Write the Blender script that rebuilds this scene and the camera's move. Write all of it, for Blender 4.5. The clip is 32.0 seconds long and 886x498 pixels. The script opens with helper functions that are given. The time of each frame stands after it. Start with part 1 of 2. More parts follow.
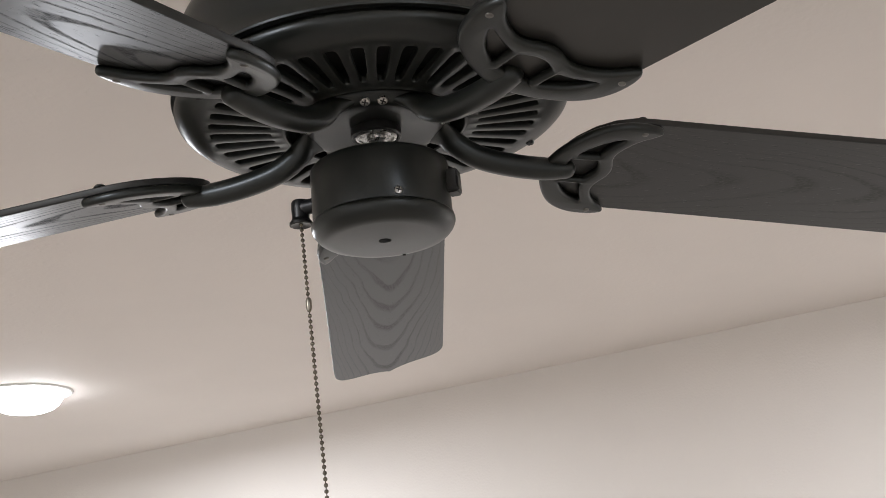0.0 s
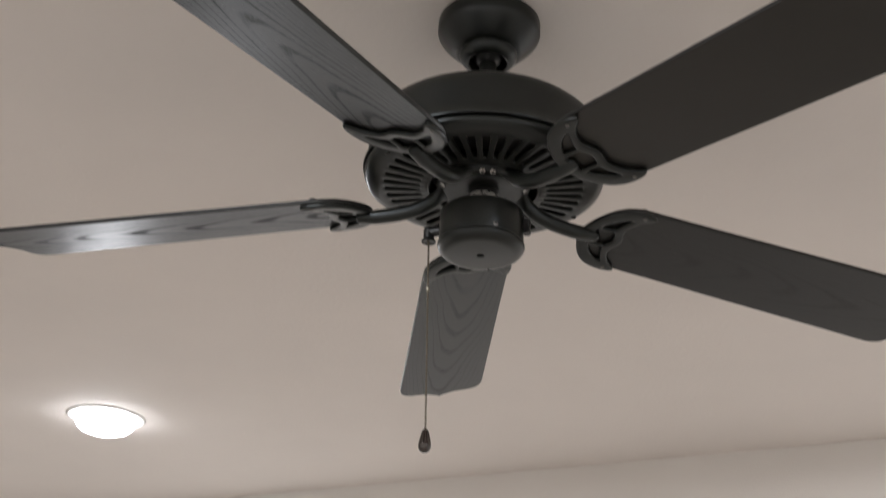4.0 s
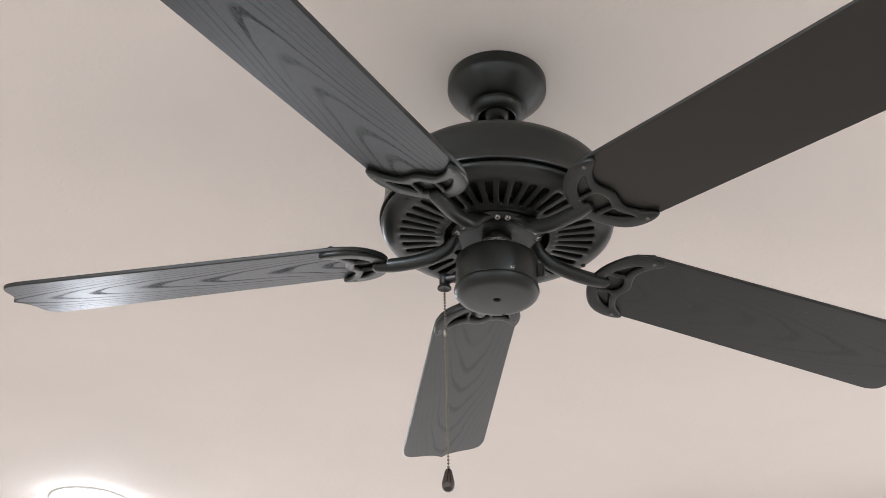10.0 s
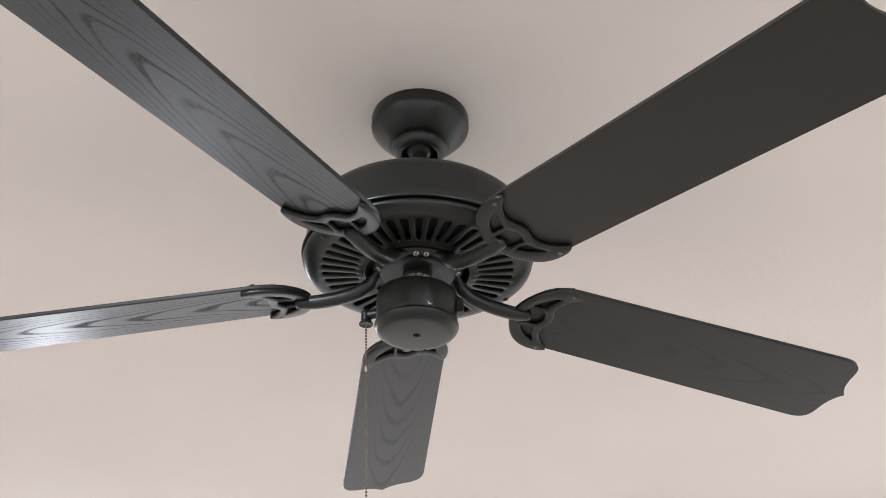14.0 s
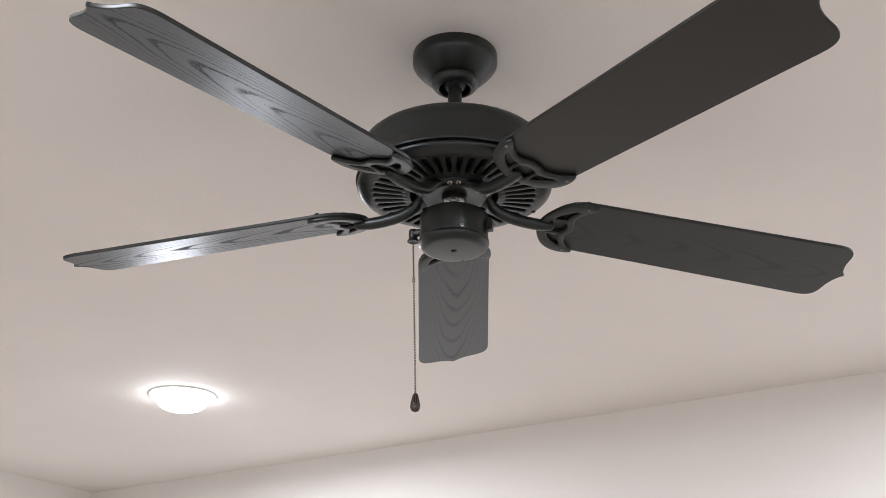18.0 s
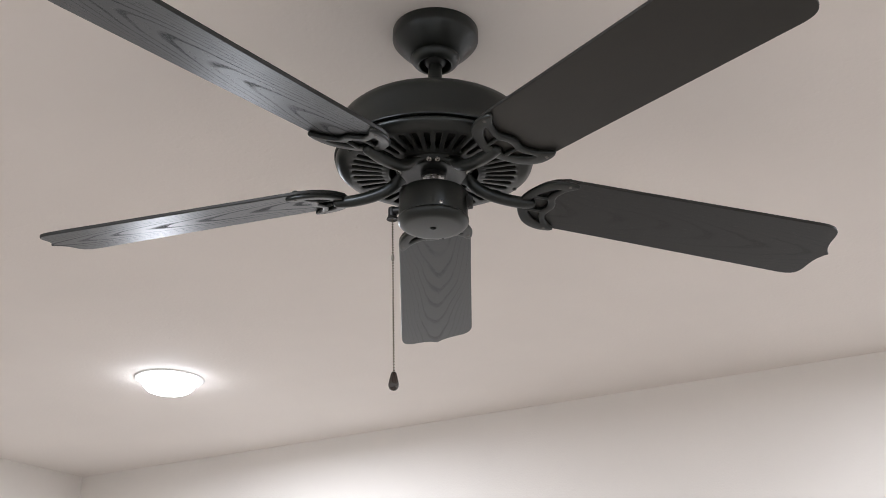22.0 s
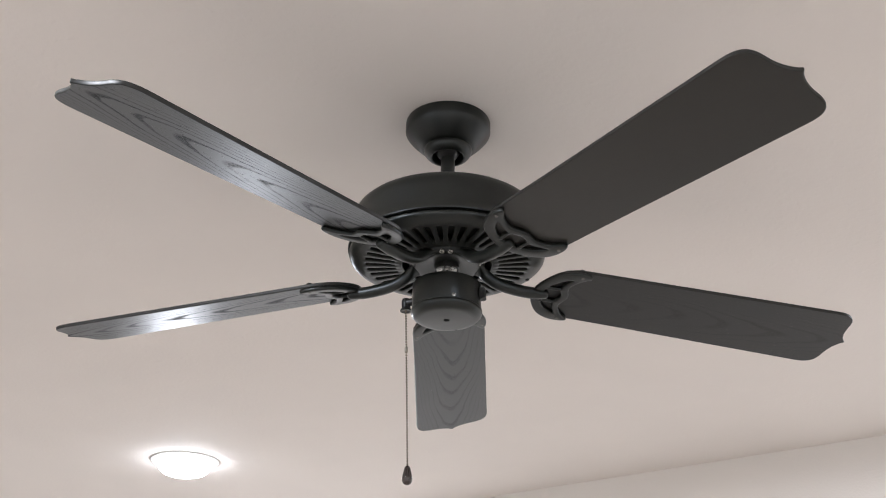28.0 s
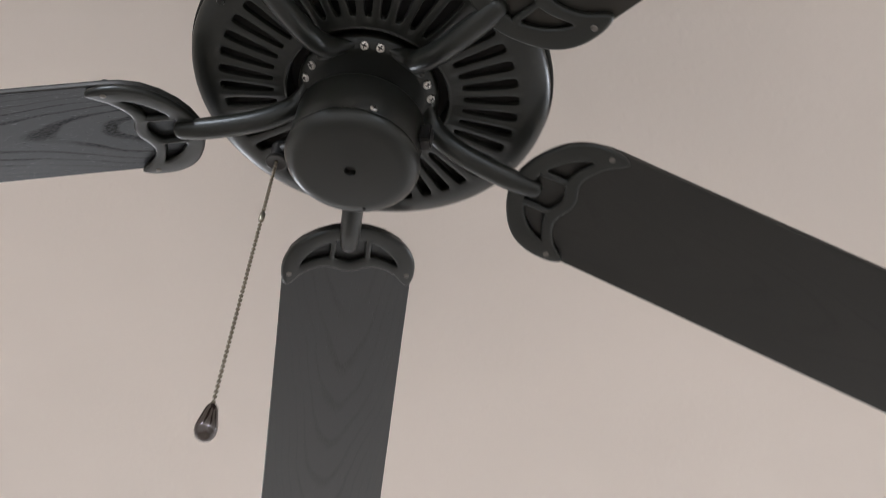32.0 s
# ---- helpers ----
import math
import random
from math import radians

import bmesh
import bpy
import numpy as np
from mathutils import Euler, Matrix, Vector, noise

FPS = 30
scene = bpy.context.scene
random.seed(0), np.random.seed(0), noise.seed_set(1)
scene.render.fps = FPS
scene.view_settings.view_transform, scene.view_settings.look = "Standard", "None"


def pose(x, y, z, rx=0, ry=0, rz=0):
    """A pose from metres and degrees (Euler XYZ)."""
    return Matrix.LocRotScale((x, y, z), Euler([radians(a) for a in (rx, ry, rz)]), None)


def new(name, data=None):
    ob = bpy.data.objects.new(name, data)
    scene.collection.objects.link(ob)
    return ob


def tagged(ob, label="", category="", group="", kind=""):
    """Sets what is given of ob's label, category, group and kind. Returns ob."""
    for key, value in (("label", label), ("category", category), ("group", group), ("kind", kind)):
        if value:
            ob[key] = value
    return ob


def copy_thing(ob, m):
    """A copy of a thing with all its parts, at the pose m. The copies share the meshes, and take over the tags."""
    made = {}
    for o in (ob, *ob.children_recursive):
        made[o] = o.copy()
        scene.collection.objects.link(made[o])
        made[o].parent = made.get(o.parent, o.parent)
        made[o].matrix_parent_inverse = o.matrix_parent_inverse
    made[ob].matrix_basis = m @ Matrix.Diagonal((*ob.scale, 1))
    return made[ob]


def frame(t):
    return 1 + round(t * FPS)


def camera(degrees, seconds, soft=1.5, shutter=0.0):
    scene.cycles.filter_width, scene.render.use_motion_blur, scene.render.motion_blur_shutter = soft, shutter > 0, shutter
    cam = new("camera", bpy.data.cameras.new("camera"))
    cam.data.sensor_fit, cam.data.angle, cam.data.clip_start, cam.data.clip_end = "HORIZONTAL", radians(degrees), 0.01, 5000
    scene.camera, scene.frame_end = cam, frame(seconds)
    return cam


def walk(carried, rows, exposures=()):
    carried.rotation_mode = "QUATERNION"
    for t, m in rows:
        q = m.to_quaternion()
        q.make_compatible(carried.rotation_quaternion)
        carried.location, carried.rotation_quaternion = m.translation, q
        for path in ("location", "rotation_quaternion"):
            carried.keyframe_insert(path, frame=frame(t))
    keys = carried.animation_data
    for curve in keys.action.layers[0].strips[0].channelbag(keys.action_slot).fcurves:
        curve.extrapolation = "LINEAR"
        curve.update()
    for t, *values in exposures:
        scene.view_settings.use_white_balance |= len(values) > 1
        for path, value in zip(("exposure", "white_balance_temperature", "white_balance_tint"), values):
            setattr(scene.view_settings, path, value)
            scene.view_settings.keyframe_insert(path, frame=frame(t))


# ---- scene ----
PATH = [
    (0, -0.0058, -0.7937, 1.8387, 107.993, 5.404, -1.597),
    (0.5, -0.0118, -0.8225, 1.8190, 108.186, 5.691, -2.054),
    (1, 0.0308, -0.8632, 1.7540, 109.144, 1.261, -1.485),
    (1.5, 0.0843, -0.9262, 1.6860, 107.348, -2.288, 0.264),
    (2, 0.1052, -1.0043, 1.6022, 107.316, -2.610, 0.960),
    (2.5, 0.0394, -1.0834, 1.5731, 107.775, -1.954, 0.608),
    (3, -0.0367, -1.1475, 1.5653, 108.470, -1.801, -1.117),
    (3.5, -0.0873, -1.1944, 1.5291, 109.537, -0.519, -3.607),
    (4, -0.1105, -1.2396, 1.5081, 115.918, -2.786, -4.397),
    (4.5, -0.1590, -1.2822, 1.4739, 120.274, -0.792, -3.023),
    (6.5, -0.1021, -1.2286, 1.4985, 120.281, -3.809, -3.116),
    (7, -0.0802, -1.2340, 1.5105, 121.370, -1.375, -6.597),
    (7.5, -0.0810, -1.2386, 1.5160, 121.217, -0.811, -7.400),
    (8, -0.0862, -1.2300, 1.5033, 120.954, -0.713, -7.907),
    (8.5, -0.0914, -1.2289, 1.4968, 120.596, -0.596, -8.134),
    (9, -0.1060, -1.2234, 1.4918, 120.453, -0.707, -7.769),
    (9.5, -0.1399, -1.2278, 1.4582, 120.354, -1.082, -6.996),
    (10, -0.1739, -1.2322, 1.4325, 120.860, -1.332, -5.769),
    (10.5, -0.1758, -1.2352, 1.4272, 121.201, -1.605, -4.895),
    (11, -0.1687, -1.2288, 1.4240, 121.107, -2.046, -4.295),
    (11.5, -0.1660, -1.2332, 1.4251, 121.066, -2.011, -4.262),
    (12, -0.1604, -1.2369, 1.4223, 120.890, -2.091, -4.076),
    (12.5, -0.1515, -1.2357, 1.4216, 120.954, -2.225, -3.897),
    (13, -0.1271, -1.2443, 1.4259, 121.119, -2.307, -4.149),
    (13.5, -0.1077, -1.2535, 1.4321, 122.210, -0.224, -6.152),
    (15.5, -0.0480, -1.3700, 1.4362, 118.632, 1.070, -3.340),
    (16, 0.0051, -1.4557, 1.4254, 115.487, -0.196, -0.349),
    (16.5, 0.0167, -1.5251, 1.4382, 114.838, -0.516, 0.285),
    (17, 0.0145, -1.5550, 1.4338, 114.424, -0.586, 0.592),
    (17.5, 0.0063, -1.5610, 1.4230, 114.328, -0.502, 0.461),
    (18, 0.0075, -1.5624, 1.4230, 113.676, -0.553, 0.609),
    (18.5, 0.0167, -1.5566, 1.4228, 113.328, -0.540, 0.548),
    (19, 0.0319, -1.5551, 1.4218, 113.267, -0.512, 0.804),
    (19.5, 0.0271, -1.5474, 1.4223, 113.579, -0.515, 0.582),
    (20, 0.0260, -1.5522, 1.4244, 113.697, -0.480, 0.600),
    (20.5, 0.0287, -1.5521, 1.4244, 113.575, -0.421, 0.452),
    (21, 0.0296, -1.5469, 1.4204, 113.642, -0.515, 0.582),
    (21.5, 0.0269, -1.5437, 1.4168, 113.479, -0.399, 0.489),
    (22, 0.0309, -1.5405, 1.4173, 113.057, -0.435, 0.430),
    (22.5, 0.0372, -1.5323, 1.4195, 112.843, -0.390, 0.336),
    (23, 0.0475, -1.5359, 1.4144, 112.995, -0.441, 0.545),
    (23.5, 0.0355, -1.5401, 1.4185, 112.809, -0.414, 0.285),
    (24, 0.0361, -1.5445, 1.4190, 112.751, -0.421, 0.370),
    (24.5, 0.0383, -1.5434, 1.4200, 112.737, -0.353, 0.201),
    (26.5, 0.0342, -1.5373, 1.4210, 112.645, -0.289, -0.009),
    (27, 0.0384, -1.5435, 1.4275, 112.547, -0.387, 0.150),
    (27.5, 0.0372, -1.5558, 1.4323, 113.949, -0.501, 0.361),
    (28, 0.0378, -1.5599, 1.4446, 116.430, -0.541, 1.340),
    (28.5, 0.0317, -1.5434, 1.4515, 116.864, -0.624, 2.576),
    (29, 0.0133, -1.5268, 1.4392, 116.495, 0.408, 3.375),
    (29.5, 0.0207, -1.5538, 1.4353, 116.529, 0.208, 4.110),
    (30, 0.0352, -1.5494, 1.4253, 116.248, -0.153, 3.870),
    (30.5, 0.0357, -1.4117, 1.4318, 116.293, -0.422, 2.314),
    (31, 0.0113, -1.1598, 1.4269, 120.041, -2.868, -0.759),
    (31.5, 0.0436, -0.8698, 1.4270, 122.442, -2.295, -3.685),
    (32, 0.0609, -0.6237, 1.4866, 132.109, -6.356, -7.245),
]
cam = camera(41.39, 32.0, soft=0.55, shutter=0.3)
walk(cam, [(t, pose(x, y, z, a, b, c)) for t, x, y, z, a, b, c in PATH],
     exposures=[  # seconds, stops, kelvin, tint
         (0.0, 0.150, 6770, 10), (1.0, 0.060, 6770, 10), (2.0, -0.290, 6720, 10), (3.0, -0.310, 6720, 10), (4.0, -0.040, 6830, 10), (5.0, 0.420, 6620, 10), (7.0, 0.785, 6500, 10),
         (9.0, 0.645, 6500, 10), (10.0, 0.725, 6500, 10), (12.0, 0.715, 6500, 10), (13.0, 0.715, 6500, 10), (16.0, 0.615, 6480, 10), (19.0, 0.325, 6520, 10), (23.0, 0.255, 6520, 10),
         (27.0, 0.240, 6500, 10), (28.0, 0.480, 6480, 10), (29.0, 0.610, 6460, 10), (30.0, 0.530, 6480, 10), (31.0, 0.480, 6500, 10), (32.0, 0.480, 6560, 10)])

# ---- light ----
H = 2.44                       # ceiling height
world = bpy.data.worlds.new("world")
scene.world = world
world.use_nodes = True
world.node_tree.nodes["Background"].inputs[0].default_value = (0.5, 0.55, 0.65, 1)
world.node_tree.nodes["Background"].inputs[1].default_value = 0.02
LENS_GLOW, BEAM = 15.0, 22.5   # glow of each ceiling light's lens, and power of its downward beam


# ---- materials ----
def mat(name, color, rough=0.5, metal=0.0, spec=0.5):
    m = bpy.data.materials.new(name)
    m.use_nodes = True
    b = m.node_tree.nodes["Principled BSDF"]
    b.inputs["Base Color"].default_value = (*color, 1)
    b.inputs["Roughness"].default_value = rough
    b.inputs["Metallic"].default_value = metal
    b.inputs["Specular IOR Level"].default_value = spec
    return m


def node(m, kind, **inputs):
    n = m.node_tree.nodes.new(kind)
    for k, v in inputs.items():
        n.inputs[k.replace("_", " ")].default_value = v
    return n


def link(m, a, out, b, inp):
    m.node_tree.links.new(a.outputs[out], b.inputs[inp])


def mottle(m, color, scale, amount, rough, bump_scale, bump, dist=0.001, flecks=0.0):
    """Colour and roughness uneven at a large scale, fine relief at a small one; flecks: sparse raised drops of paint."""
    b = m.node_tree.nodes["Principled BSDF"]
    tc = node(m, "ShaderNodeTexCoord")
    n1 = node(m, "ShaderNodeTexNoise", Scale=scale, Detail=4.0)
    n2 = node(m, "ShaderNodeTexNoise", Scale=bump_scale, Detail=3.0)
    link(m, tc, "Object", n1, "Vector")
    link(m, tc, "Object", n2, "Vector")
    ramp = node(m, "ShaderNodeMapRange")
    ramp.inputs["From Min"].default_value, ramp.inputs["From Max"].default_value = 0.3, 0.7
    ramp.inputs["To Min"].default_value, ramp.inputs["To Max"].default_value = 1 - amount, 1 + amount
    link(m, n1, "Fac", ramp, "Value")
    mul = node(m, "ShaderNodeMix")
    mul.data_type, mul.blend_type = "RGBA", "MULTIPLY"
    mul.inputs["Factor"].default_value = 1.0
    mul.inputs["A"].default_value = (*color, 1)
    link(m, ramp, "Result", mul, "B")
    m.node_tree.links.new(mul.outputs[2], b.inputs["Base Color"])
    rr = node(m, "ShaderNodeMapRange")
    rr.inputs["From Min"].default_value, rr.inputs["From Max"].default_value = 0.3, 0.7
    rr.inputs["To Min"].default_value, rr.inputs["To Max"].default_value = rough * 0.94, rough * 1.06
    link(m, n1, "Fac", rr, "Value")
    link(m, rr, "Result", b, "Roughness")
    bp = node(m, "ShaderNodeBump", Strength=bump, Distance=dist)
    link(m, n2, "Fac", bp, "Height")
    link(m, bp, "Normal", b, "Normal")
    if flecks:
        n3 = node(m, "ShaderNodeTexNoise", Scale=62.0, Detail=1.5)
        link(m, tc, "Object", n3, "Vector")
        drop = node(m, "ShaderNodeMapRange")
        drop.inputs["From Min"].default_value, drop.inputs["From Max"].default_value = 0.62, 0.72
        link(m, n3, "Fac", drop, "Value")
        bp2 = node(m, "ShaderNodeBump", Strength=flecks, Distance=0.002)
        link(m, drop, "Result", bp2, "Height")
        link(m, bp, "Normal", bp2, "Normal")
        link(m, bp2, "Normal", b, "Normal")
    return m


CEIL = mottle(mat("ceiling_paint", (0.815, 0.765, 0.722), 0.8), (0.815, 0.765, 0.722), 3, 0.02, 0.8, 95, 0.26, 0.002, flecks=0.1)
WALL = mottle(mat("wall_paint", (0.805, 0.77, 0.73), 0.75), (0.805, 0.77, 0.73), 2, 0.02, 0.75, 180, 0.3, 0.002)
FLOOR = mottle(mat("floor_boards", (0.31, 0.268, 0.232), 0.6), (0.31, 0.268, 0.232), 5, 0.2, 0.6, 60, 0.2)
BLACK = mottle(mat("black_enamel", (0.0114, 0.0123, 0.0102), 0.35, spec=0.44), (0.0114, 0.0123, 0.0102), 12, 0.08, 0.35, 900, 0.12, 0.0004)
BLACK.node_tree.nodes["Principled BSDF"].inputs["Specular Tint"].default_value = (0.88, 0.95, 1.0, 1)
# Near-black that stands for the shade inside holes and recesses.
RECESS_SHADE = mat("recess_shade", (0.012, 0.012, 0.012), 0.7)
STEEL = mottle(mat("bright_steel", (0.46, 0.455, 0.44), 0.28, 1.0), (0.46, 0.455, 0.44), 200, 0.2, 0.28, 900, 0.1, 0.0003)
WORN = mat("worn_rivet", (0.15, 0.145, 0.135), 0.5, 0.8)
CHAINM = mat("antique_chain", (0.16, 0.14, 0.11), 0.35, 1.0)
LINK = mat("tarnished_link", (0.26, 0.24, 0.20), 0.38, 1.0)
FOBM = mat("black_gloss", (0.016, 0.009, 0.007), 0.05, spec=0.9)
PLASTIC = mat("black_plastic", (0.007, 0.007, 0.007), 0.4)
TRIM = mat("white_trim", (0.8, 0.8, 0.78), 0.4)
LENS = mat("lit_lens", (0.9, 0.9, 0.88), 0.5)
LENS.node_tree.nodes["Principled BSDF"].inputs["Emission Color"].default_value = (0.94, 0.985, 1.075, 1)
LENS.node_tree.nodes["Principled BSDF"].inputs["Emission Strength"].default_value = LENS_GLOW


def blade_wood(name, figure, cut, sheen, gloss=0.46):
    """Dark grey oak grain: long nested arches that point to the tip, broken into pores; figure is their strength, cut
    how much duller they are, sheen and gloss tint and scale the reflections to suit the light on each blade.
    """
    m = mat(name, (0.03, 0.03, 0.031), 0.36)
    b = m.node_tree.nodes["Principled BSDF"]
    b.inputs["Specular Tint"].default_value = (*sheen, 1)
    tc = node(m, "ShaderNodeTexCoord")
    oi = node(m, "ShaderNodeObjectInfo")
    sep = node(m, "ShaderNodeSeparateXYZ")
    link(m, tc, "Object", sep, "Vector")

    def calc(op, a, c=0.0, clamp=False):
        n = node(m, "ShaderNodeMath")
        n.operation, n.use_clamp = op, clamp
        for i, v in enumerate((a, c)):
            if isinstance(v, (int, float)):
                n.inputs[i].default_value = v
            else:
                m.node_tree.links.new(v, n.inputs[i])
        return n.outputs[0]

    def noise4(scale, detail, seed):
        mp = node(m, "ShaderNodeMapping")
        mp.inputs["Scale"].default_value = scale
        link(m, tc, "Object", mp, "Vector")
        n = node(m, "ShaderNodeTexNoise", Scale=1.0, Detail=detail)
        n.noise_dimensions = "4D"
        link(m, mp, "Vector", n, "Vector")
        m.node_tree.links.new(calc("ADD", calc("MULTIPLY", oi.outputs["Random"], 37.0), seed), n.inputs["W"])
        return n.outputs["Fac"]

    # the pith wanders to and fro across the blade
    drift = calc("MULTIPLY", calc("SUBTRACT", noise4((3.0, 0.0, 0.0), 1.0, 1.0), 0.5), 0.06)
    y = calc("ABSOLUTE", calc("ADD", sep.outputs["Y"], drift))
    y = calc("ADD", y, calc("MULTIPLY", calc("SUBTRACT", noise4((12.0, 45.0, 0.0), 3.0, 5.0), 0.5), 0.008))
    v = calc("ADD", sep.outputs["X"], calc("MULTIPLY", calc("POWER", calc("MAXIMUM", y, 0.0), 1.9), 85.0))
    v = calc("ADD", v, calc("MULTIPLY", noise4((5.0, 14.0, 0.0), 2.0, 9.0), 0.16))
    turns = calc("ADD", calc("MULTIPLY", v, 13.5), calc("MULTIPLY", oi.outputs["Random"], 7.0))
    saw = calc("FRACT", turns)
    ring = calc("MULTIPLY", calc("SUBTRACT", calc("SUBTRACT", 0.4, calc("MULTIPLY", y, 2.6)), saw), 6.0, True)
    edge = calc("MULTIPLY", saw, 14.0, True)
    ring = calc("MULTIPLY", ring, edge)
    # no two rings are equally strong, and each fades here and there
    wn = node(m, "ShaderNodeTexWhiteNoise")
    wn.noise_dimensions = "1D"
    m.node_tree.links.new(calc("FLOOR", turns), wn.inputs["W"])
    ring = calc("MULTIPLY", ring, calc("ADD", calc("MULTIPLY", wn.outputs["Value"], 0.5), 0.5))
    fade = calc("MULTIPLY", calc("SUBTRACT", noise4((9.0, 30.0, 0.0), 2.0, 12.0), 0.26), 5.0, True)
    ring = calc("MULTIPLY", ring, fade)
    side = calc("SUBTRACT", 1.0, calc("MULTIPLY", calc("MULTIPLY", calc("ABSOLUTE", sep.outputs["Y"]), 16.0, True), 0.6))
    ring = calc("MULTIPLY", ring, side)
    # pores, much longer than wide
    fine = noise4((260.0, 1000.0, 0.0), 2.0, 2.0)
    pore = calc("MULTIPLY", calc("SUBTRACT", fine, 0.44), 9.0, True)
    speck = calc("MULTIPLY", calc("SUBTRACT", noise4((130.0, 640.0, 0.0), 1.0, 3.0), 0.64), 12.0, True)
    line = calc("MULTIPLY", ring, calc("ADD", calc("MULTIPLY", pore, 0.65), 0.35))
    line = calc("MULTIPLY", calc("ADD", line, calc("MULTIPLY", speck, 0.22), True), figure)
    mix = node(m, "ShaderNodeMix")
    mix.data_type = "RGBA"
    m.node_tree.links.new(line, mix.inputs["Factor"])
    mix.inputs["A"].default_value = (0.0130, 0.0131, 0.0117, 1)
    mix.inputs["B"].default_value = (0.0121, 0.0122, 0.0110, 1)
    m.node_tree.links.new(mix.outputs[2], b.inputs["Base Color"])
    m.node_tree.links.new(calc("ADD", calc("MULTIPLY", line, 0.47), 0.375), b.inputs["Roughness"])
    m.node_tree.links.new(calc("SUBTRACT", gloss, calc("MULTIPLY", line, cut)), b.inputs["Specular IOR Level"])
    bp = node(m, "ShaderNodeBump", Strength=0.35, Distance=0.0005)
    bp.invert = True
    m.node_tree.links.new(calc("ADD", calc("MULTIPLY", line, 0.45), calc("MULTIPLY", speck, figure)), bp.inputs["Height"])
    link(m, bp, "Normal", b, "Normal")
    return m


EDGE = mat("matte_blade_edge", (0.014, 0.0145, 0.0135), 0.5, spec=0.42)
# Light caught by each blade is put into its sheen tint and gloss.
WOOD = blade_wood("dark_oak_blade", 1.35, 0.15, (0.70, 0.84, 1.0), 0.50)
SOFT_WOOD = blade_wood("soft_dark_oak_blade", 0.95, 0.09, (0.70, 0.84, 1.0))
MILD_WOOD = blade_wood("mild_dark_oak_blade", 0.5, 0.03, (0.93, 0.97, 1.0), 0.42)
COOL_LIT_WOOD = blade_wood("cool_lit_dark_oak_blade", 0.45, 0.03, (0.84, 0.92, 1.0), 0.60)
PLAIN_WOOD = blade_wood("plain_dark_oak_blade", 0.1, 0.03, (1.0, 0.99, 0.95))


# ---- builders ----
def mesh_of(name, bm, material, smooth=True, level=False, edge=None):
    """level: the flat top and underside of a plate are shaded flat, its rounded edges smooth."""
    me = bpy.data.meshes.new(name)
    bmesh.ops.recalc_face_normals(bm, faces=bm.faces)
    for f in bm.faces:
        f.smooth = smooth
    bm.to_mesh(me)
    bm.free()
    me.materials.append(material)
    if edge:
        me.materials.append(edge)
    if smooth:
        me.set_sharp_from_angle(angle=radians(38))
    if level:
        for f in me.polygons:
            f.use_smooth = abs(f.normal.z) < 0.985
            f.material_index = 1 if edge and abs(f.normal.z) < 0.8 else 0
    return me


def part(name, bm, material, parent, label="", smooth=True):
    ob = new(name, mesh_of(name, bm, material, smooth))
    ob.parent = parent
    return tagged(ob, label)


def thing(name, label, category, at=(0, 0, 0), turn=0, group="", kind=""):
    e = new(name)
    e.empty_display_size = 0.05
    e.matrix_basis = pose(*at, 0, 0, turn)
    return tagged(e, label, category, group, kind)


def lathe(bm, profile, steps=96, at=(0, 0), closed=False, a0=0.0, a1=math.tau):
    """Turn a profile of (radius, height) round the z axis."""
    full = abs(a1 - a0 - math.tau) < 1e-6
    n = steps if full else steps + 1
    rings = []
    for i in range(n):
        a = a0 + (a1 - a0) * i / steps
        rings.append([bm.verts.new((at[0] + r * math.cos(a), at[1] + r * math.sin(a), z)) for r, z in profile])
    k = len(profile)
    for i in range(n if full else n - 1):
        p, q = rings[i], rings[(i + 1) % n]
        for j in range(k if closed else k - 1):
            bm.faces.new((p[j], q[j], q[(j + 1) % k], p[(j + 1) % k]))
    bmesh.ops.remove_doubles(bm, verts=bm.verts, dist=1e-6)
    return bm


def smooth_line(pts, per=6, closed=False):
    """Catmull-Rom through the points."""
    pts = [Vector(p) for p in pts]
    n, out = len(pts), []
    for i in range(n if closed else n - 1):
        if closed:
            a, b, c, d = (pts[(i + k) % n] for k in (-1, 0, 1, 2))
        else:
            a, b, c, d = pts[max(i - 1, 0)], pts[i], pts[i + 1], pts[min(i + 2, n - 1)]
        for s in range(per):
            t = s / per
            out.append(0.5 * (2 * b + (c - a) * t + (2 * a - 5 * b + 4 * c - d) * t * t + (3 * b - a - 3 * c + d) * t ** 3))
    if not closed:
        out.append(pts[-1])
    return out


def tube(bm, pts, sizes, steps=14, up=(0, 0, 1)):
    """A tube along points with an oval section: sizes gives (half width, half height) at each point."""
    rings = []
    n = len(pts)
    for i, p in enumerate(pts):
        d = (pts[min(i + 1, n - 1)] - pts[max(i - 1, 0)]).normalized()
        s = d.cross(Vector(up)).normalized()
        u = s.cross(d)
        a, b = sizes[i]
        rings.append([bm.verts.new(p + s * (a * math.cos(k * math.tau / steps)) + u * (b * math.sin(k * math.tau / steps)))
                      for k in range(steps)])
    for p, q in zip(rings, rings[1:]):
        for k in range(steps):
            bm.faces.new((p[k], p[(k + 1) % steps], q[(k + 1) % steps], q[k]))
    bm.faces.new(rings[0])
    bm.faces.new(rings[-1])
    return bm


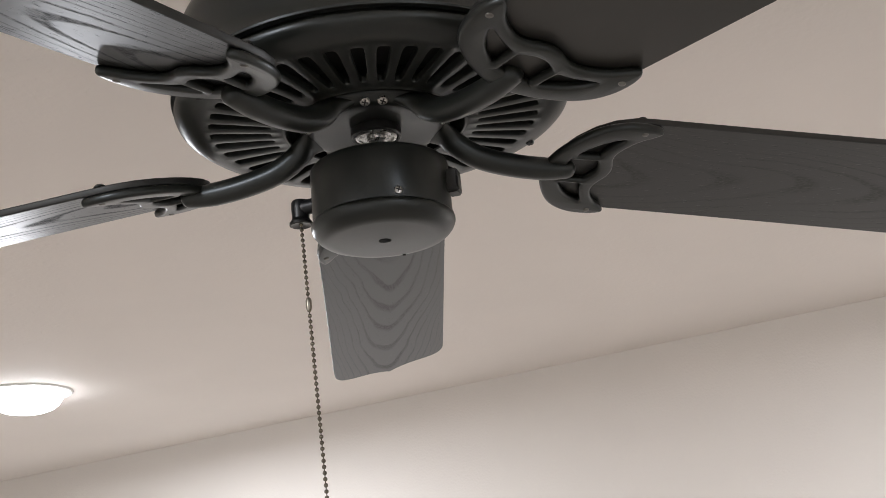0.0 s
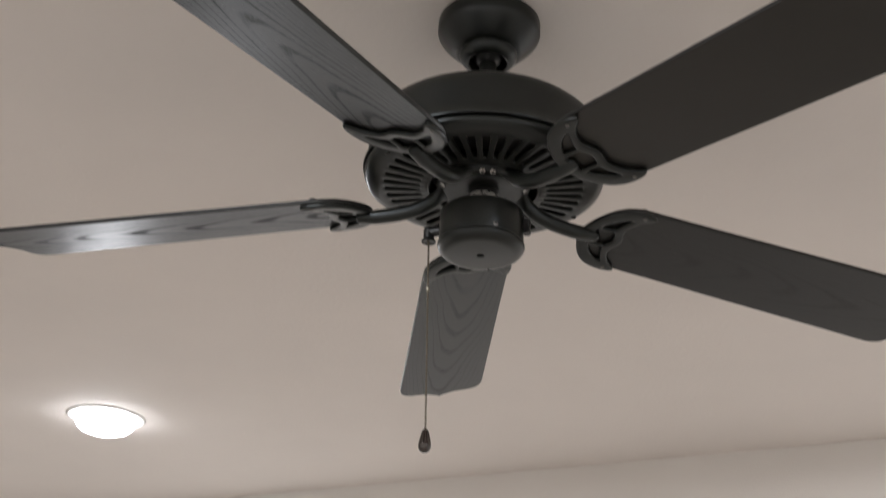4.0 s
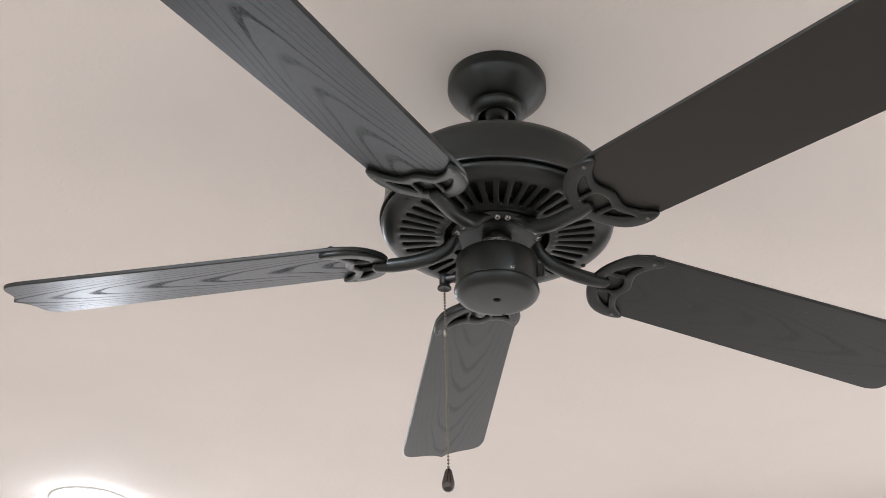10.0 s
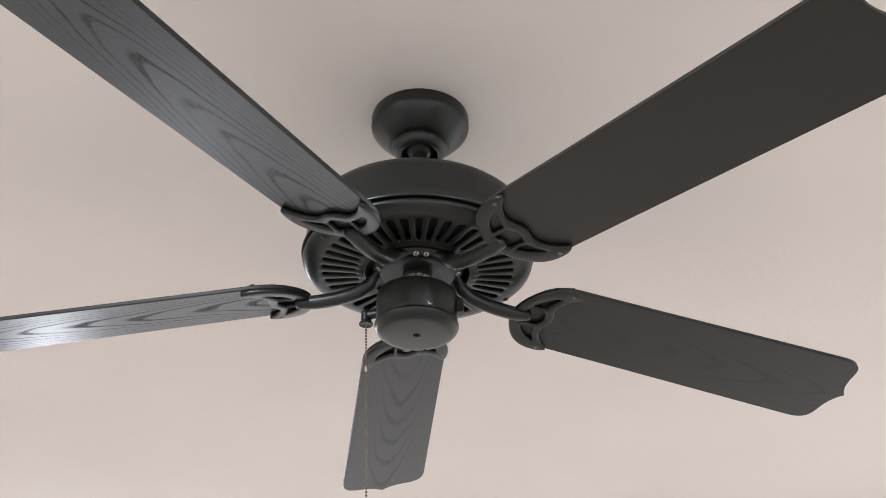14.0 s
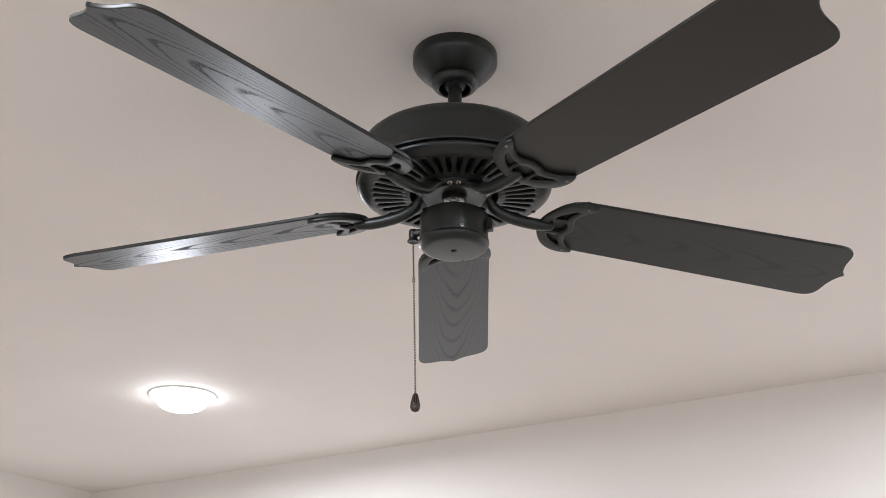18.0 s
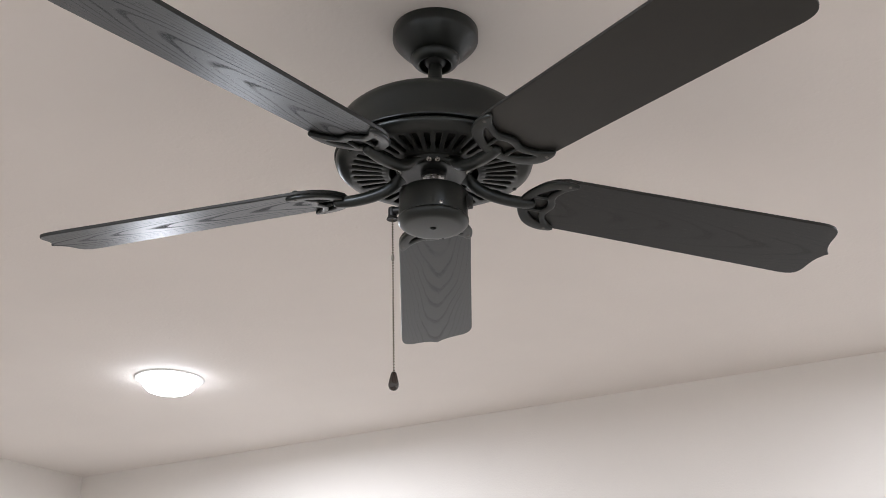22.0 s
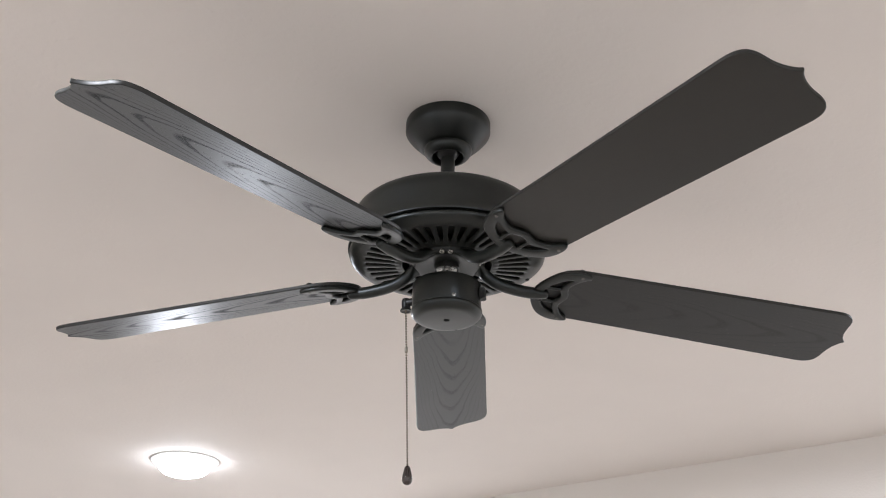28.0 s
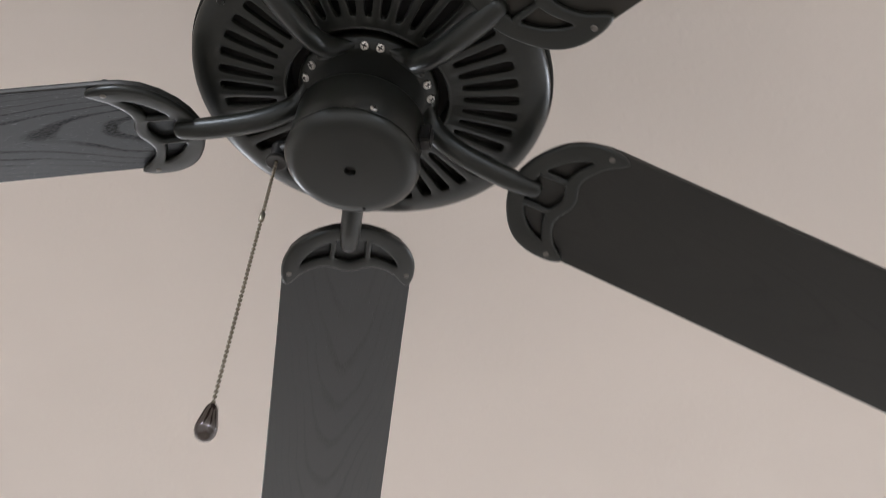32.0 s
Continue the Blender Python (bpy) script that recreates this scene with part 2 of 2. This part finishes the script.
def box(bm, x0, x1, y0, y1, z0, z1, bevel=0.0):
    r = bmesh.ops.create_cube(bm, size=1)
    bmesh.ops.transform(bm, verts=r["verts"],
                        matrix=Matrix.Translation(((x0 + x1) / 2, (y0 + y1) / 2, (z0 + z1) / 2))
                        @ Matrix.Diagonal((x1 - x0, y1 - y0, z1 - z0, 1)))
    if bevel:
        bmesh.ops.bevel(bm, geom=list({e for v in r["verts"] for e in v.link_edges}), offset=bevel, segments=2, affect="EDGES")
    return bm


def cut_plate(loops, thick, round_off):
    """A flat plate from an outline and holes (2D loops), with rounded edges, as a bmesh."""
    cu = bpy.data.curves.new("plate", "CURVE")
    cu.dimensions, cu.fill_mode = "2D", "BOTH"
    cu.extrude, cu.bevel_depth, cu.bevel_resolution = thick / 2 - round_off, round_off, 2
    cu.offset = -round_off
    for loop in loops:
        sp = cu.splines.new("POLY")
        sp.points.add(len(loop) - 1)
        for q, p in zip(sp.points, loop):
            q.co = (p[0], p[1], 0, 1)
        sp.use_cyclic_u = True
    ob = bpy.data.objects.new("plate", cu)
    me = bpy.data.meshes.new_from_object(ob)
    bm = bmesh.new()
    bm.from_mesh(me)
    bmesh.ops.remove_doubles(bm, verts=bm.verts, dist=1e-5)
    bpy.data.objects.remove(ob)
    bpy.data.meshes.remove(me)
    return bm


def screw_mesh(name, metal, r=0.0042, h=0.0022, cross=True):
    """A pan-head screw, its head towards -z, the shade of its cross recess drawn as near-black bars."""
    bm = lathe(bmesh.new(), [(r, 0), (r, -h * 0.35), (r * 0.85, -h * 0.8), (r * 0.55, -h), (0, -h)], 16)
    n = len(bm.faces)
    if cross:
        for a in (20, 110):
            v = set(bm.verts)
            box(bm, -r * 0.62, r * 0.62, -r * 0.14, r * 0.14, -h - 0.0002, -h * 0.6)
            bmesh.ops.rotate(bm, verts=[q for q in bm.verts if q not in v], cent=(0, 0, 0), matrix=Matrix.Rotation(radians(a), 3, "Z"))
    bm.faces.ensure_lookup_table()
    for f in bm.faces[n:]:
        f.material_index = 1
    me = mesh_of(name, bm, metal)
    me.materials.append(RECESS_SHADE)
    return me


SCREW = screw_mesh("screw", STEEL)
RIVET = screw_mesh("rivet", WORN, 0.0026, 0.0012, False)
DARK_SCREW = screw_mesh("dark_screw", BLACK, 0.0034, 0.002)


def put_screw(parent, m, scale=1.0):
    s = new("screw", SCREW)
    s.parent = parent
    s.matrix_basis = m @ Matrix.Scale(scale, 4)
    return tagged(s, "steel cross-head screw")


# ---- the room: a plain box, its walls square to each other ----
CORNER = Vector((-1.51, 3.295))
U, V = Vector((0.8464, -0.5326)), Vector((-0.5326, -0.8464))
LU, LV, TH = 6.07, 3.97, 0.12


def room_box(name, label, category, u0, u1, v0, v1, z0, z1, material):
    bm = box(bmesh.new(), u0, u1, v0, v1, z0, z1)
    ob = new(name, mesh_of(name, bm, material, False))
    ob.matrix_basis = Matrix(((U.x, V.x, 0, CORNER.x), (U.y, V.y, 0, CORNER.y), (0, 0, -1, 0), (0, 0, 0, 1))) \
        @ Matrix.Diagonal((1, 1, -1, 1))
    return tagged(ob, label, category, kind="structure")


room_box("ceiling", "white painted ceiling with fine orange-peel texture", "ceiling", -TH, LU + TH, -TH, LV + TH, H, H + 0.15, CEIL)
room_box("floor", "plain brown floor below the ceiling fan", "floor", -TH, LU + TH, -TH, LV + TH, -0.15, 0, FLOOR)
room_box("wall_north", "white painted wall meeting the ceiling behind the fan", "wall", -TH, LU + TH, -TH, 0, 0, H, WALL)
room_box("wall_south", "plain white painted wall closing the room", "wall", -TH, LU + TH, LV, LV + TH, 0, H, WALL)
room_box("wall_west", "white painted wall at the room's corner", "wall", -TH, 0, 0, LV, 0, H, WALL)
room_box("wall_east", "plain white painted wall closing the room", "wall", LU, LU + TH, 0, LV, 0, H, WALL)


# ---- recessed ceiling lights ----
def ceiling_light():
    e = thing("recessed_light", "lit round recessed ceiling light with white trim", "ceiling light", group="recessed lights in the ceiling")
    part("trim", lathe(bmesh.new(), [(0.083, 0.0), (0.1050, 0.0), (0.1046, -0.0008), (0.1034, -0.0026), (0.1018, -0.0038), (0.0990, -0.0042), (0.0920, -0.0036), (0.0842, -0.0026)],
                       64, closed=True), TRIM, e, "white metal trim ring")
    part("lens", lathe(bmesh.new(), [(0.0, -0.0480), (0.024, -0.0470), (0.046, -0.0436), (0.063, -0.0372), (0.0745, -0.0275), (0.0810, -0.0155), (0.0836, -0.0045), (0.0836, -0.0010), (0, -0.0010)], 64), LENS, e,
         "glowing white diffuser lens")
    return e


light = ceiling_light()
# Only the first light is in view; three unseen ones are added as fill.
spots = [(1.332, 0.841), (3.92, 0.841), (2.75, 3.13), (4.9, 3.13)]
for i, (u, v) in enumerate(spots):
    p = CORNER + U * u + V * v
    beam = bpy.data.lights.new("downlight_beam", "AREA")
    beam.shape, beam.size = "DISK", 0.145
    beam.energy, beam.color = BEAM, (0.94, 0.985, 1.075)
    new("downlight_beam", beam).location = (p.x, p.y, H - 0.0515)
    if i == 0:
        light.matrix_basis = pose(p.x, p.y, H)
    else:
        copy_thing(light, pose(p.x, p.y, H))

# ---- the ceiling fan ----
fan = thing("ceiling_fan", "matte black five-blade ceiling fan with dark oak blades, at rest", "ceiling fan", (0, 0, H))

part("canopy", lathe(bmesh.new(), [
    (0.0, -0.0005), (0.0652, -0.0005), (0.0660, -0.0030), (0.0661, -0.0172), (0.0654, -0.0198), (0.0636, -0.0230), (0.0603, -0.0274), (0.0558, -0.0326), (0.0508, -0.0380),
    (0.0460, -0.0426), (0.0424, -0.0457), (0.0404, -0.0470), (0.0384, -0.0474), (0.0368, -0.0481), (0.0371, -0.0500), (0.0367, -0.0526), (0.0352, -0.0561), (0.0326, -0.0596), (0.0292, -0.0621),
    (0.0264, -0.0628), (0.0246, -0.0620), (0.0240, -0.0480), (0, -0.0450)]), BLACK, fan, "matte black bell-shaped canopy")
part("hanger_ball", lathe(bmesh.new(), [(0.0200 * math.sin(a), -0.0470 - 0.0200 * math.cos(a)) for a in np.linspace(0, math.pi, 14)], 40),
     PLASTIC, fan)
part("downrod", lathe(bmesh.new(), [(0, -0.06), (0.0108, -0.06), (0.0108, -0.158), (0, -0.158)], 32), BLACK, fan)
part("coupling", lathe(bmesh.new(), [(0, -0.128), (0.017, -0.128), (0.019, -0.131), (0.02, -0.156), (0, -0.156)], 32), BLACK, fan)

part("motor_housing", lathe(bmesh.new(), [
    (0.012, -0.1460), (0.05, -0.1475), (0.095, -0.152), (0.121, -0.1585), (0.1325, -0.164), (0.1382, -0.1695), (0.1410, -0.1765), (0.1418, -0.186), (0.1424, -0.2120),
    (0.1440, -0.2195), (0.1460, -0.2245), (0.1468, -0.2262), (0.1464, -0.2276), (0.1448, -0.2280), (0.1395, -0.2268)], 128), BLACK, fan, "matte black round motor housing")
part("lower_pan", lathe(bmesh.new(), [
    (0.1385, -0.2262), (0.1392, -0.2300), (0.1425, -0.2306), (0.1444, -0.2318), (0.1449, -0.2338), (0.1438, -0.2366), (0.1408, -0.2394),
    (0.1362, -0.2418), (0.131, -0.2434), (0.1257, -0.2441), (0.122, -0.2440)], 128), BLACK, fan, "matte black bowl-shaped lower motor pan")

SLOTS, R_OUT, R_IN, Z_OUT, Z_IN = 42, 0.1255, 0.068, -0.2442, -0.2472


def vent_pan():
    """The flat ring under the motor with round-ended slots through it."""
    bm = bmesh.new()
    da = math.tau / SLOTS

    def on(r, a, up=0.0):
        z = Z_OUT + (Z_IN - Z_OUT) * (R_OUT - r) / (R_OUT - R_IN)
        return (r * math.cos(a), r * math.sin(a), z + up)
    r0, r1 = 0.0755, 0.1215
    for i in range(SLOTS):
        mid = (i + 0.5) * da - math.pi / 2
        slot, rim = [], []
        for k in range(24):
            s = k * math.tau / 24
            c, q = math.cos(s), math.sin(s)
            rr = (r0 + r1) / 2 + (r1 - r0) / 2 * math.copysign(abs(c) ** 0.36, c)
            half = (0.0035 + 0.0026 * (rr - r0) / (r1 - r0)) * math.copysign(abs(q) ** 0.42, q)
            slot.append((rr, mid + half / rr))
            m = max(abs(c), abs(q))
            ro = (R_OUT + R_IN) / 2 + (R_OUT - R_IN) / 2 * c / m
            rim.append((ro, mid + (da / 2 + 2e-6) * q / m))

        def shrink(d, up):
            cr = (r0 + r1) / 2
            out = []
            for r, a in slot:
                h = abs(a - mid) * r
                out.append(on(r - math.copysign(min(d, abs(r - cr)), r - cr), mid + math.copysign(max(h - d, 0.0005), a - mid) / r, up))
            return [bm.verts.new(p) for p in out]
        low = [bm.verts.new(on(r, a)) for r, a in slot]
        lip = shrink(0.0005, 0.0003)
        lip2 = shrink(0.0008, 0.0012)
        top = shrink(0.0008, 0.005)
        out = [bm.verts.new(on(r, a)) for r, a in rim]
        for k in range(24):
            j = (k + 1) % 24
            for p, q in ((out, low), (low, lip), (lip, lip2), (lip2, top)):
                bm.faces.new((p[k], p[j], q[j], q[k]))
    bmesh.ops.remove_doubles(bm, verts=bm.verts, dist=2e-5)
    return bm


part("vent_ring", vent_pan(), BLACK, fan, "matte black slotted vent ring under the motor")
part("inner_lip", lathe(bmesh.new(), [(0.0681, -0.2471), (0.0662, -0.2478), (0.0648, -0.2468), (0.0645, -0.242), (0.0645, -0.226)], 96), BLACK, fan)
# Unseen motor is one plain drum, its dark colour standing for the shade inside.
part("motor_core", lathe(bmesh.new(), [(0.0, -0.229), (0.132, -0.227), (0.132, -0.2), (0, -0.2)], 64), RECESS_SHADE, fan, "plain dark drum standing for the shaded inside behind the slots")
for a, r in ((26, 0.1345), (-151.5, 0.1345)):
    a = radians(a)
    pan_screw = new("screw", DARK_SCREW)
    pan_screw.parent = fan
    pan_screw.matrix_basis = pose(r * math.cos(a), r * math.sin(a), -0.2425)
    tagged(pan_screw, "black cross-head screw")

# hub: a turned block, with the collar and stem that carry the switch housing
part("hub", lathe(bmesh.new(), [
    (0.0, -0.232), (0.052, -0.232), (0.0555, -0.2360), (0.0565, -0.2390), (0.0565, -0.2432), (0.0557, -0.2450), (0.0508, -0.2488), (0.0484, -0.2500), (0.0450, -0.2504),
    (0.0390, -0.2500), (0.0290, -0.2490), (0.0200, -0.2480), (0.0, -0.2478)], 100), BLACK, fan, "black cast hub with a flared flange")
part("collar", lathe(bmesh.new(), [(0.0, -0.2475), (0.0172, -0.2475), (0.0184, -0.2482), (0.0186, -0.2545), (0.0176, -0.2556), (0.0164, -0.2552), (0.0155, -0.2535), (0, -0.2535)], 48),
     PLASTIC, fan)
part("threaded_stem", lathe(bmesh.new(), [(0.0, -0.2532), (0.0152, -0.2532), (0.0152, -0.2548), (0.0135, -0.2552), (0.0132, -0.2542), (0.0118, -0.2542), (0.0112, -0.2550), (0.0092, -0.2550), (0.0088, -0.2544), (0.0072, -0.2544)]
                            + [(0.0066 + (0.0009 if k % 2 else 0), -0.257 - 0.0013 * k) for k in range(18)] + [(0, -0.282)], 40),
     STEEL, fan, "bright threaded steel stem")

part("switch_housing", lathe(bmesh.new(), [
    (0.0, -0.2785), (0.0455, -0.2785), (0.0484, -0.2790), (0.0498, -0.2804), (0.0502, -0.283), (0.0502, -0.3185), (0.0498, -0.3195), (0.049, -0.3197), (0, -0.3197)], 96),
    BLACK, fan, "matte black switch housing")
part("switch_cap", lathe(bmesh.new(), [
    (0.0, -0.3195), (0.0492, -0.3195), (0.0508, -0.3202), (0.0517, -0.3218), (0.0517, -0.3240), (0.0504, -0.3272), (0.0480, -0.3302), (0.0450, -0.3324), (0.0418, -0.3336), (0.037, -0.3341),
    (0.0048, -0.3346), (0.0044, -0.334), (0.0042, -0.329), (0, -0.329)], 96), BLACK, fan, "matte black bottom cap with a small hole")
# Two dark discs paint the shade of the cap's holes.
part("cap_hole_shade", lathe(bmesh.new(), [(0, -0.3300), (0.0041, -0.3300), (0.0041, -0.329), (0, -0.329)], 24), RECESS_SHADE, fan)
part("pin_hole_shade", lathe(bmesh.new(), [(0, -0.3345), (0.0013, -0.3345), (0.0013, -0.333), (0, -0.333)], 16, (0.0137, 0.0385)), RECESS_SHADE, fan)


def facing(p, n):
    """A pose at p whose -z looks along n."""
    return Matrix.Translation(p) @ Vector(n).to_track_quat("-Z", "Y").to_matrix().to_4x4()


for a, z in ((-76.7, -0.3155), (8, -0.3155)):
    a = radians(a)
    n = Vector((math.cos(a), math.sin(a), 0))
    put_screw(fan, facing(n * 0.0500 + Vector((0, 0, z)), n), 0.75)
put_screw(fan, facing((0.1275 * math.cos(radians(-62)), 0.1275 * math.sin(radians(-62)), -0.1625), (0.2, -0.4, 1)), 0.8)


# blades and irons: local x runs outwards from the fan's axis, z up
def ogee(side):
    return [(0.585, 0.0682 * side), (0.608, 0.0688 * side), (0.622, 0.0684 * side), (0.6335, 0.0657 * side), (0.6420, 0.0595 * side), (0.6464, 0.0490 * side),
            (0.6477, 0.0375 * side), (0.6492, 0.0265 * side), (0.6531, 0.0148 * side), (0.6588, 0.0054 * side)]


def blade_outline():
    a = smooth_line(ogee(-1) + [(0.6634, -0.0007)], 4)
    b = smooth_line([(0.6634, 0.0007)] + ogee(1)[::-1], 4)
    root = [(0.30, 0.0611), (0.20, 0.0590), (0.186, 0.0577), (0.171, 0.0525), (0.159, 0.043), (0.149, 0.029), (0.1435, 0.015), (0.1415, 0.0)]
    root += [(x, -y) for x, y in root[:-1][::-1]]
    root = [Vector((x, y)) for x, y in root]
    return [Vector(p[:2]) for p in a] + [Vector(p[:2]) for p in b] + root


def board(wood):
    return mesh_of("blade", cut_plate([blade_outline()], 0.0055, 0.0012), wood, level=True, edge=EDGE)


def iron_loops():
    right = [(0.1378, 0.0), (0.1402, 0.0150), (0.1462, 0.0292), (0.1562, 0.0440), (0.1682, 0.0540), (0.1830, 0.0595), (0.1980, 0.0605), (0.2080, 0.0588),
             (0.2130, 0.0556), (0.2112, 0.0518), (0.2064, 0.0478), (0.1998, 0.0430), (0.1930, 0.0345), (0.1888, 0.0255), (0.1887, 0.0180), (0.1911, 0.0110), (0.1938, 0.0045)]
    left = [(x, -y) for x, y in right[1:]][::-1]
    outer = smooth_line(right + left, 4, True)

    def hole(pts):
        return smooth_line(pts, 3, True)
    tri = [(0.1585, 0.0190), (0.1590, 0.0212), (0.1640, 0.0283), (0.1705, 0.0347), (0.1780, 0.0398), (0.1850, 0.0428), (0.1862, 0.0420),
           (0.1820, 0.0340), (0.1784, 0.0265), (0.1768, 0.0200), (0.1755, 0.0186), (0.1670, 0.0184), (0.1600, 0.0184)]
    half = [(0.1545, 0.0110), (0.1560, 0.0124), (0.1650, 0.0130), (0.1745, 0.0136), (0.1772, 0.0130), (0.1800, 0.0085), (0.1822, 0.0030)]
    mid = half + [(x, -y) for x, y in half[::-1]]
    return [outer, hole(tri), hole([(x, -y) for x, y in tri]), hole(mid)]


PLATE = mesh_of("bracket", cut_plate(iron_loops(), 0.0066, 0.0026), BLACK)


def arm_bmesh():
    """The arm from the hub's rim down and out to the bracket, ending in a rounded nose."""
    line = smooth_line([(0.0470, 0, -0.2465), (0.0545, 0, -0.2496), (0.0630, 0, -0.2570), (0.0745, 0, -0.2640), (0.0900, 0, -0.2688),
                        (0.1120, 0, -0.2720), (0.1320, 0, -0.2730), (0.1460, 0, -0.2728), (0.1585, 0, -0.2718)], 8)
    n = len(line)
    sizes = []
    for i in range(n):
        s = i / (n - 1)
        w = 0.0090 + 0.0125 * max(0, 1 - s * 4.2) ** 1.6 - 0.0012 * max(0, (s - 0.75) / 0.25)
        h = 0.0090 - 0.0048 * max(0, 1 - s * 4.5) ** 1.2 - 0.0022 * max(0, (s - 0.75) / 0.25)
        end = max(0.0, (s - 0.93) / 0.07)
        k = math.sqrt(max(1 - end * end, 0.04))
        sizes.append((w * k, h * k))
    return tube(bmesh.new(), line, sizes, 18)


ARM = mesh_of("arm", arm_bmesh(), BLACK)
bm = lathe(bmesh.new(), [(0, 0.0022), (0.0025, 0.002), (0.0042, 0.0008), (0.0044, 0)], 16)
NUT = mesh_of("bolt_head", bm, BLACK)
# Dark dot painted for the shade of the small hole in the arm.
bm = lathe(bmesh.new(), [(0, -0.0006), (0.0013, -0.0004), (0.0015, 0.0012), (0, 0.0012)], 12)
PIT_SHADE = mesh_of("pit_shade", bm, RECESS_SHADE)
BLADES = [  # angle, pitch, height at 0.2 m and at the tip, change of length, shift of the bracket, grain and light-tinted sheen
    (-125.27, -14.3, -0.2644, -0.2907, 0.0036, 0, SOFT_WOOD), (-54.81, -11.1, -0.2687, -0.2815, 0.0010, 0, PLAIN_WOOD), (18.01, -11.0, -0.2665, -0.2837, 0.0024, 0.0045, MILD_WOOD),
    (90.27, -12.0, -0.2609, -0.2839, -0.0023, 0, COOL_LIT_WOOD), (161.80, -13.7, -0.2627, -0.2743, -0.0065, 0, WOOD)]
for angle, pitch, z0, z1, more, inward, wood in BLADES:
    turn = pose(0, 0, 0, 0, 0, angle)
    slope = math.degrees(math.atan2(z0 - z1, 0.46))
    seat = turn @ pose(0.2, 0, z0) @ pose(0, 0, 0, 0, slope, 0) @ pose(0, 0, 0, pitch, 0, 0)
    iron = new("blade_iron", ARM)
    iron.parent = fan
    iron.matrix_basis = turn
    tagged(iron, "matte black scrolled blade iron")
    for q in (-1, 1):
        a = q * radians(28.3)
        n = Vector((math.cos(a), math.sin(a), -1.35)).normalized()
        put_screw(iron, facing(Vector((0.0508 * math.cos(a), 0.0508 * math.sin(a), -0.2485)), n), 0.88)
    plate = new("bracket", PLATE)
    plate.parent = iron
    plate.matrix_basis = turn.inverted() @ seat @ pose(-0.2 - inward, 0, -0.0061)
    for x, y in ((0.1975, 0.0535), (0.1975, -0.0535)):
        r = new("rivet", RIVET)
        r.parent = iron
        r.matrix_basis = plate.matrix_basis @ Matrix.Translation((x, y, -0.0029))
        c = new("bolt_head", NUT)
        c.parent = iron
        c.matrix_basis = plate.matrix_basis @ Matrix.Translation((x, y, 0.0094))
    pit_shade = new("pit_shade", PIT_SHADE)
    pit_shade.parent = iron
    pit_shade.matrix_basis = pose(0.1480, 0.0015, -0.2793)
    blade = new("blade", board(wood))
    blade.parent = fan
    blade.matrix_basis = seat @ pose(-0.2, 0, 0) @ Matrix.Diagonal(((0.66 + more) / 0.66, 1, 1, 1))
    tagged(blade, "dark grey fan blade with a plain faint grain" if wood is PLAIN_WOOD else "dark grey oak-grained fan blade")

# pull chain with its outlet, and the reversing switch
EX, EY = -0.0608, 0.0323
out = Vector((EX, EY)).normalized()
bm = bmesh.new()
line = [Vector((out.x * r, out.y * r, -0.2935)) for r in (0.046, 0.055, 0.0625, 0.0668)]
tube(bm, line, [(0.0056, 0.0056), (0.0056, 0.0056), (0.0058, 0.0060), (0.0060, 0.0062)], 18)
lathe(bm, [(0, -0.2866), (0.0040, -0.2867), (0.0058, -0.2874), (0.0067, -0.2892), (0.0068, -0.2930), (0.0064, -0.3030), (0, -0.3030)], 24, (EX, EY))
outlet = part("chain_outlet", bm, PLASTIC, fan, "black elbow outlet for the pull chain")
part("bell", lathe(bmesh.new(), [(0.0066, -0.3015), (0.0075, -0.3035), (0.0086, -0.3045), (0.0088, -0.3065), (0.0078, -0.307), (0.005, -0.3062), (0, -0.3055)], 24, (EX, EY)),
     PLASTIC, outlet)
TOP, END = Vector((EX, EY, -0.306)), Vector((-0.0523, 0.0165, -0.5468))
bm = bmesh.new()
length = (END - TOP).length
count = int(length / 0.0042)
for i in range(count):
    p = TOP.lerp(END, i / count)
    bmesh.ops.create_icosphere(bm, subdivisions=2, radius=0.0016, matrix=Matrix.Translation(p))
tube(bm, [TOP, END], [(0.0004, 0.0004)] * 2, 5, (1, 0, 0))
chain = part("pull_chain", bm, CHAINM, fan, "thin beaded metal pull chain")
mid = TOP.lerp(END, 0.262)
part("connector", lathe(bmesh.new(), [(0, 0.0052), (0.0014, 0.005), (0.0022, 0.003), (0.0023, -0.003), (0.0014, -0.005), (0, -0.0052)], 14), LINK, chain,
     "tarnished steel chain connector").location = mid
part("fob", lathe(bmesh.new(), [(0, 0.002), (0.0026, 0.0016), (0.0040, -0.0004), (0.0050, -0.0045), (0.0064, -0.0105), (0.0073, -0.0150), (0.0071, -0.0190), (0.0056, -0.0225), (0.003, -0.0244), (0, -0.025)],
                  32), FOBM, chain, "glossy black drop-shaped fob").location = END
bm = bmesh.new()
box(bm, 0.0, 0.009, -0.006, 0.006, -0.009, 0.009, 0.0012)
reverse = part("reverse_switch", bm, PLASTIC, fan, "black reversing slide switch")
reverse.matrix_basis = pose(0.0495 * math.cos(radians(-16)), 0.0495 * math.sin(radians(-16)), -0.3, 0, 0, -16)
